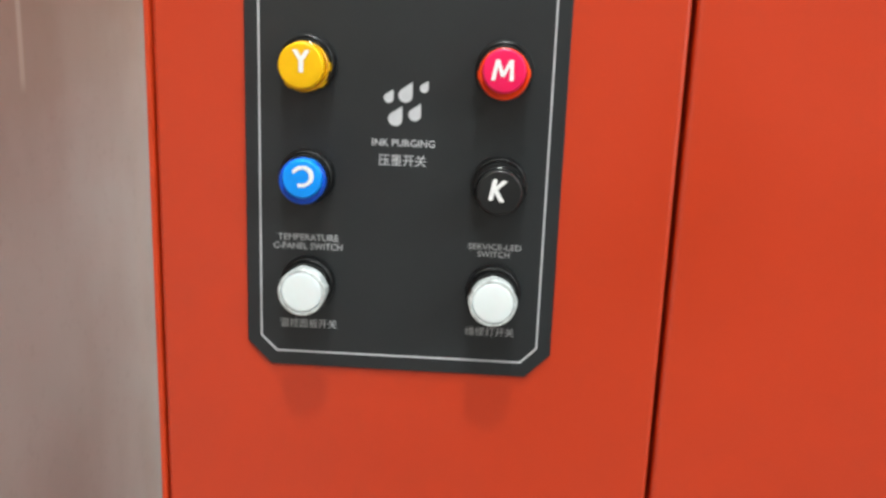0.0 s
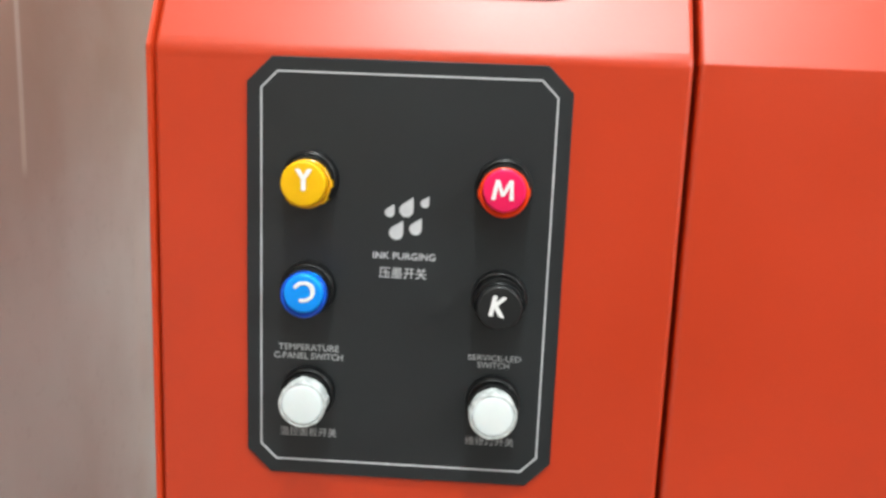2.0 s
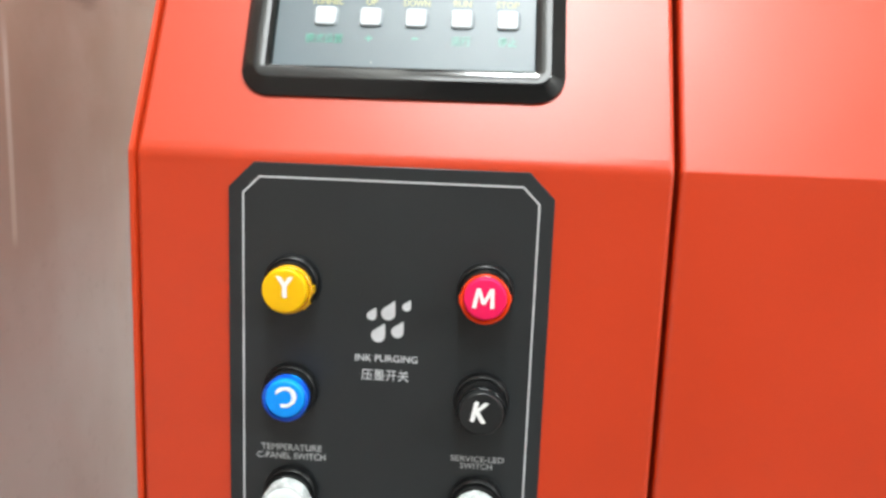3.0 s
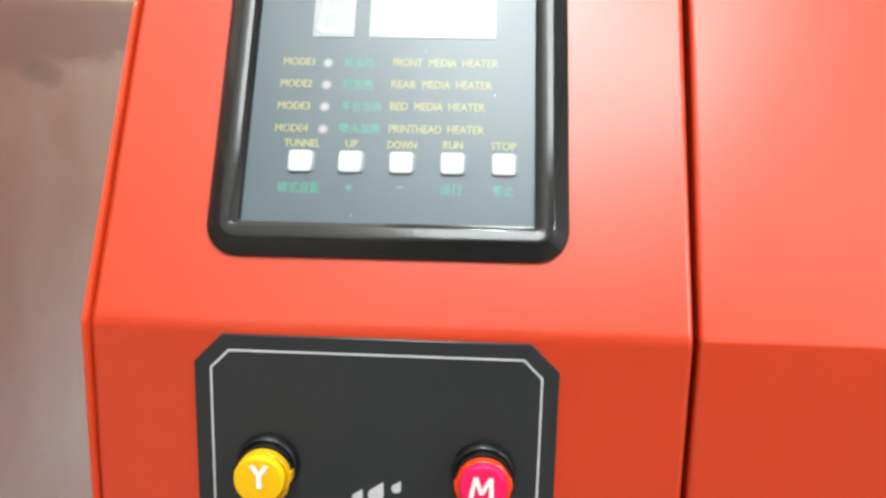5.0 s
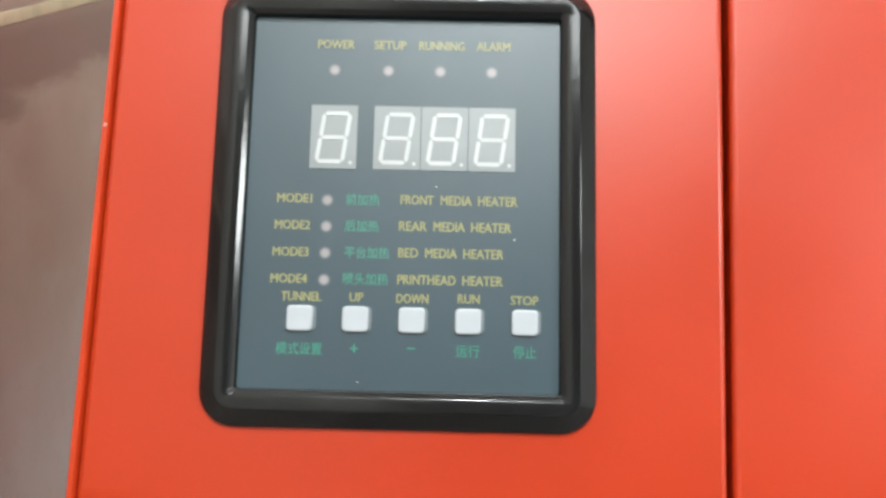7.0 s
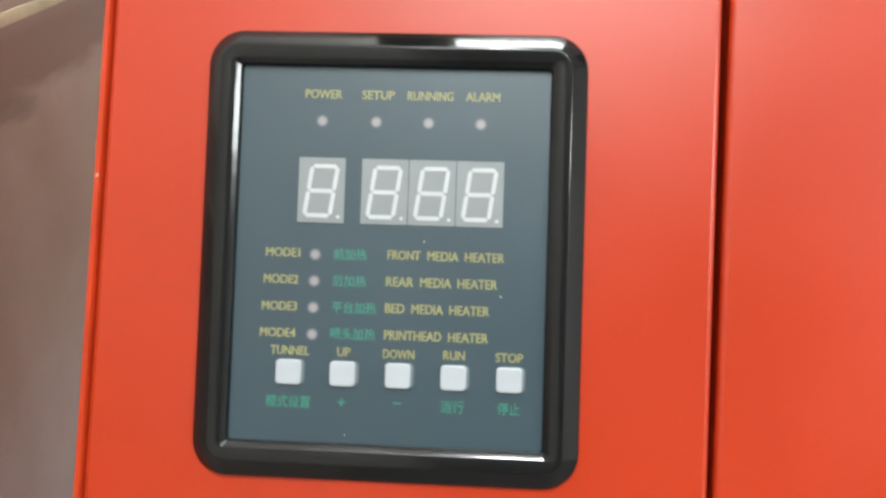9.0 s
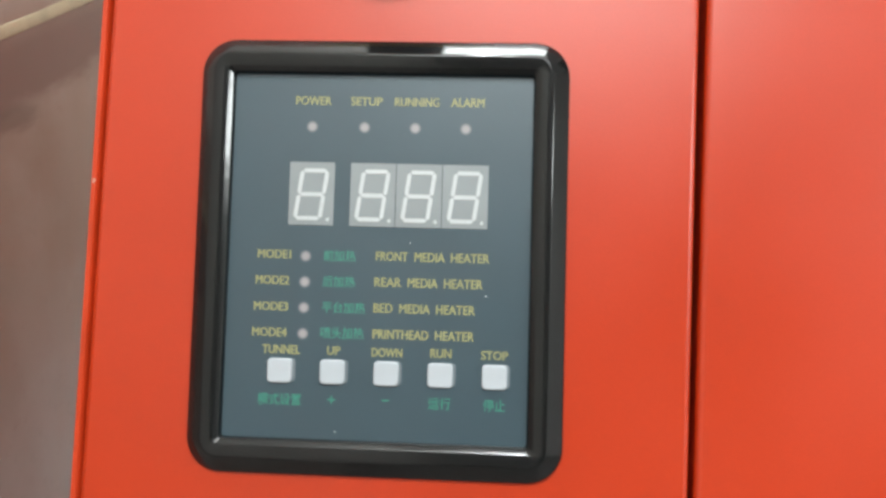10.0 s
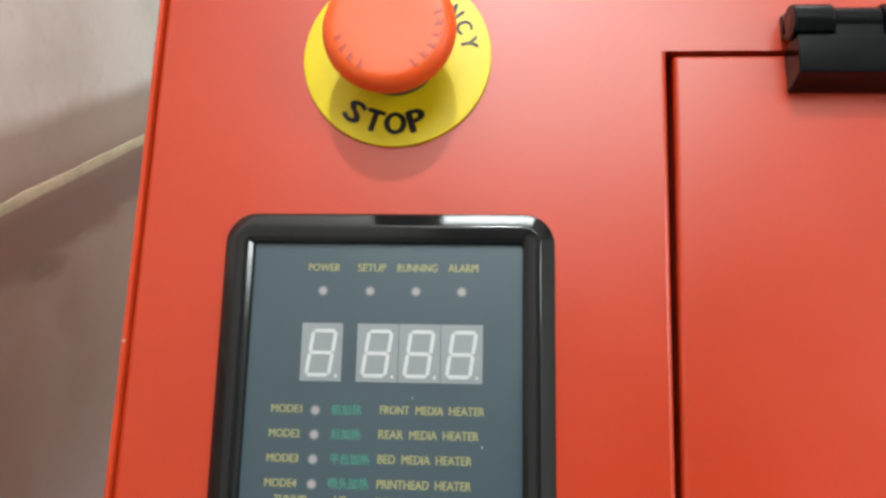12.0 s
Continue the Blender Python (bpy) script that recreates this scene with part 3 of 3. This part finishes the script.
# captions of several words, each word at its own place
for y, words in ((78.9, (("FRONT", 0.6, 9.3), ("MEDIA", 11.1, 19.3), ("HEATER", 20.9, 31.3))), (71.9, (("REAR", 0.4, 7.7), ("MEDIA", 9.4, 17.6), ("HEATER", 19.2, 29.7))),
                 (64.9, (("BED", 0.4, 5.6), ("MEDIA", 7.4, 15.7), ("HEATER", 17.3, 27.8))), (57.9, (("PRINTHEAD", 0.4, 15.5), ("HEATER", 17.2, 27.7)))):
    for word, x0, x1 in words:
        lettering(word, panel, YELLOW_INK, x0, x1, y - 1.25, y + 1.25, ZF, bold=0.034)
for body, x0, x1, y0, y1 in (
    ("前加热", -13.7, -4.9, 77.2, 80.2), ("后加热", -13.7, -4.9, 70.2, 73.2), ("平台加热", -13.6, -1.9, 63.2, 66.2), ("喷头加热", -13.7, -2.0, 56.3, 59.4),
    ("模式设置", -30.2, -18.4, 38.1, 41.2), ("运行", 15.9, 21.9, 38.3, 41.5), ("停止", 30.6, 36.4, 38.3, 41.5), ("+", -11.2, -9.1, 38.9, 41.0), ("-", 3.5, 5.4, 40.05, 40.45)):
    lettering(body, panel, GREEN_INK, x0, x1, y0, y1, ZF, bold=0.0)

for x, y, r in ((10.0, 82.6, 0.16), (30.6, 68.9, 0.2), (-9.0, 31.5, 0.15)):
    part("dust_speck", turned([(r, 0), (r * 0.7, 0.1), (r * 0.1, 0.15)], 8), WHITE_INK, panel, "tiny speck of white dust", move(x, y, ZF))

# ---------------------------------------------------------------- emergency stop on the slope
EX, EY = 1.2, 190.6
stop = thing("emergency_stop_button", DESK @ move(EX, EY), "orange-red mushroom emergency stop on a yellow legend plate", "button")
part("legend_plate", turned([(30.3, -0.1), (30.3, 0.9), (30.1, 1.15), (29.8, 1.2), (12.0, 1.2)], 72), SIGN_YELLOW, stop, "round yellow legend plate")
part("neck", turned([(13.5, 1.1), (13.5, 7.0), (13.2, 7.6), (13.2, 16.4), (12.9, 16.6)], 40), NECK, stop, "dark plastic neck")
part("mushroom", turned([(12.8, 16.3), (17.2, 16.6), (19.0, 17.2), (19.8, 18.2), (20.1, 19.4), (20.0, 20.9), (19.5, 22.3), (18.9, 23.2), (18.1, 23.95), (17.2, 24.4), (16.4, 24.55), (15.6, 24.58), (12.0, 24.5), (6.0, 24.4), (0.3, 24.35)], 56), MUSHROOM, stop, "smooth mushroom-shaped knob", sharp=60)


def round_text(text, radius, start, step, height, upright, bold):
    """Letters set round the plate. start: the first letter's angle; upright: tops point inward."""
    for k, ch in enumerate(text):
        a = start + k * step
        x, y = radius * math.cos(radians(a)), radius * math.sin(radians(a))
        w = height * (0.98 if ch in "MOG" else 0.80)
        lettering(ch, stop, SIGN_INK, x - w / 2, x + w / 2, y - height / 2, y + height / 2, 1.2, f"black letter {ch}", bold, a + (90 if upright else -90), 0, "letter")


round_text("STOP", 22.7, -124.0, 17.4, 7.5, True, 0.065)
round_text("EMERGENCY", 23.6, 126, -14.4, 5.3, False, 0.035)
for a0, count in ((200, 4), (303, 6)):
    for k in range(count):
        a, rng = radians(a0 + 14.0 * k), random.Random(a0 + k)
        w, h = rng.uniform(0.8, 1.15), rng.uniform(1.2, 1.5)
        bm = bmesh.new()
        for p0, p1, q0, q1 in ((-h, h, -w, -w + 0.55), (h - 0.6, h, -w, w), (-0.3, 0.3, -w, w * rng.uniform(0.3, 1))):
            loft([[((15.0 + p) * math.cos(a) - q * math.sin(a), (15.0 + p) * math.sin(a) + q * math.cos(a), z) for p, q in ((p0, q0), (p1, q0), (p1, q1), (p0, q1))] for z in (24.3, 24.66)], bm)
        part("worn_marking", bm, MUSHROOM_MARK, stop, "worn moulded marking")

# ---------------------------------------------------------------- black hinge of the lid
hinge = thing("lid_hinge", DESK @ move(141.0, 191.0), "black plastic lid hinge with three knuckles", "hinge")
HW = 19.2


def prism(x0, x1, section, end=0.5):
    """A bar along x with a softened outline; section: (y, z) points."""
    cy, cz = sum(p[0] for p in section) / len(section), sum(p[1] for p in section) / len(section)
    tight = [(cy + (y - cy) * 0.93, cz + (z - cz) * 0.93) for y, z in section]
    return loft([[(x, y, z) for y, z in s] for x, s in ((x0, tight), (x0 + end, section), (x1 - end, section), (x1, tight))])


def rounded_section(cy, cz, r, n=10):
    return [(cy + r * math.cos(2 * math.pi * i / n + 0.3), cz + r * math.sin(2 * math.pi * i / n + 0.3)) for i in range(n)]


part("leaf", prism(-HW + 1.0, HW - 1.0, [(-9.0, -0.2), (2.0, -0.2), (2.4, 8.0), (1.6, 10.9), (0.6, 11.3), (-9.0, 11.4), (-9.9, 11.2), (-10.4, 10.7), (-12.5, 3.0), (-12.6, 2.4), (-12.6, -0.2)]), BLACK_SATIN, hinge, "thick leaf with a chamfered lower edge", sharp=20)
part("tongue", prism(-HW + 12.0, HW - 12.0, [(0.0, 0.0), (6.0, 0.0), (6.0, 10.2), (4.6, 11.0), (0.0, 11.2)]), BLACK_SATIN, hinge, "raised tongue of the leaf", sharp=20)
for x0, x1, r in ((-HW, -HW + 12.0, 5.4), (-HW + 12.2, HW - 12.2, 4.4), (HW - 12.0, HW, 5.4)):
    part("knuckle", prism(x0, x1, rounded_section(7.1, 7.4, r, 24)), BLACK_SATIN, hinge, sharp=25)
part("upper_leaf", prism(-HW, HW, [(5.0, -0.2), (12.6, -0.2), (12.6, 2.4), (11.0, 3.6), (5.0, 4.4)]), BLACK_SATIN, hinge, sharp=20)
part("pin", turned([(2.6, -HW - 0.15), (2.8, -HW + 0.2), (2.8, HW - 0.2), (2.6, HW + 0.15)], 18), BLACK_GLOSS, hinge, "", move(0, 7.1, 7.4) @ pose(0, 0, 0, 0, 90, 0))
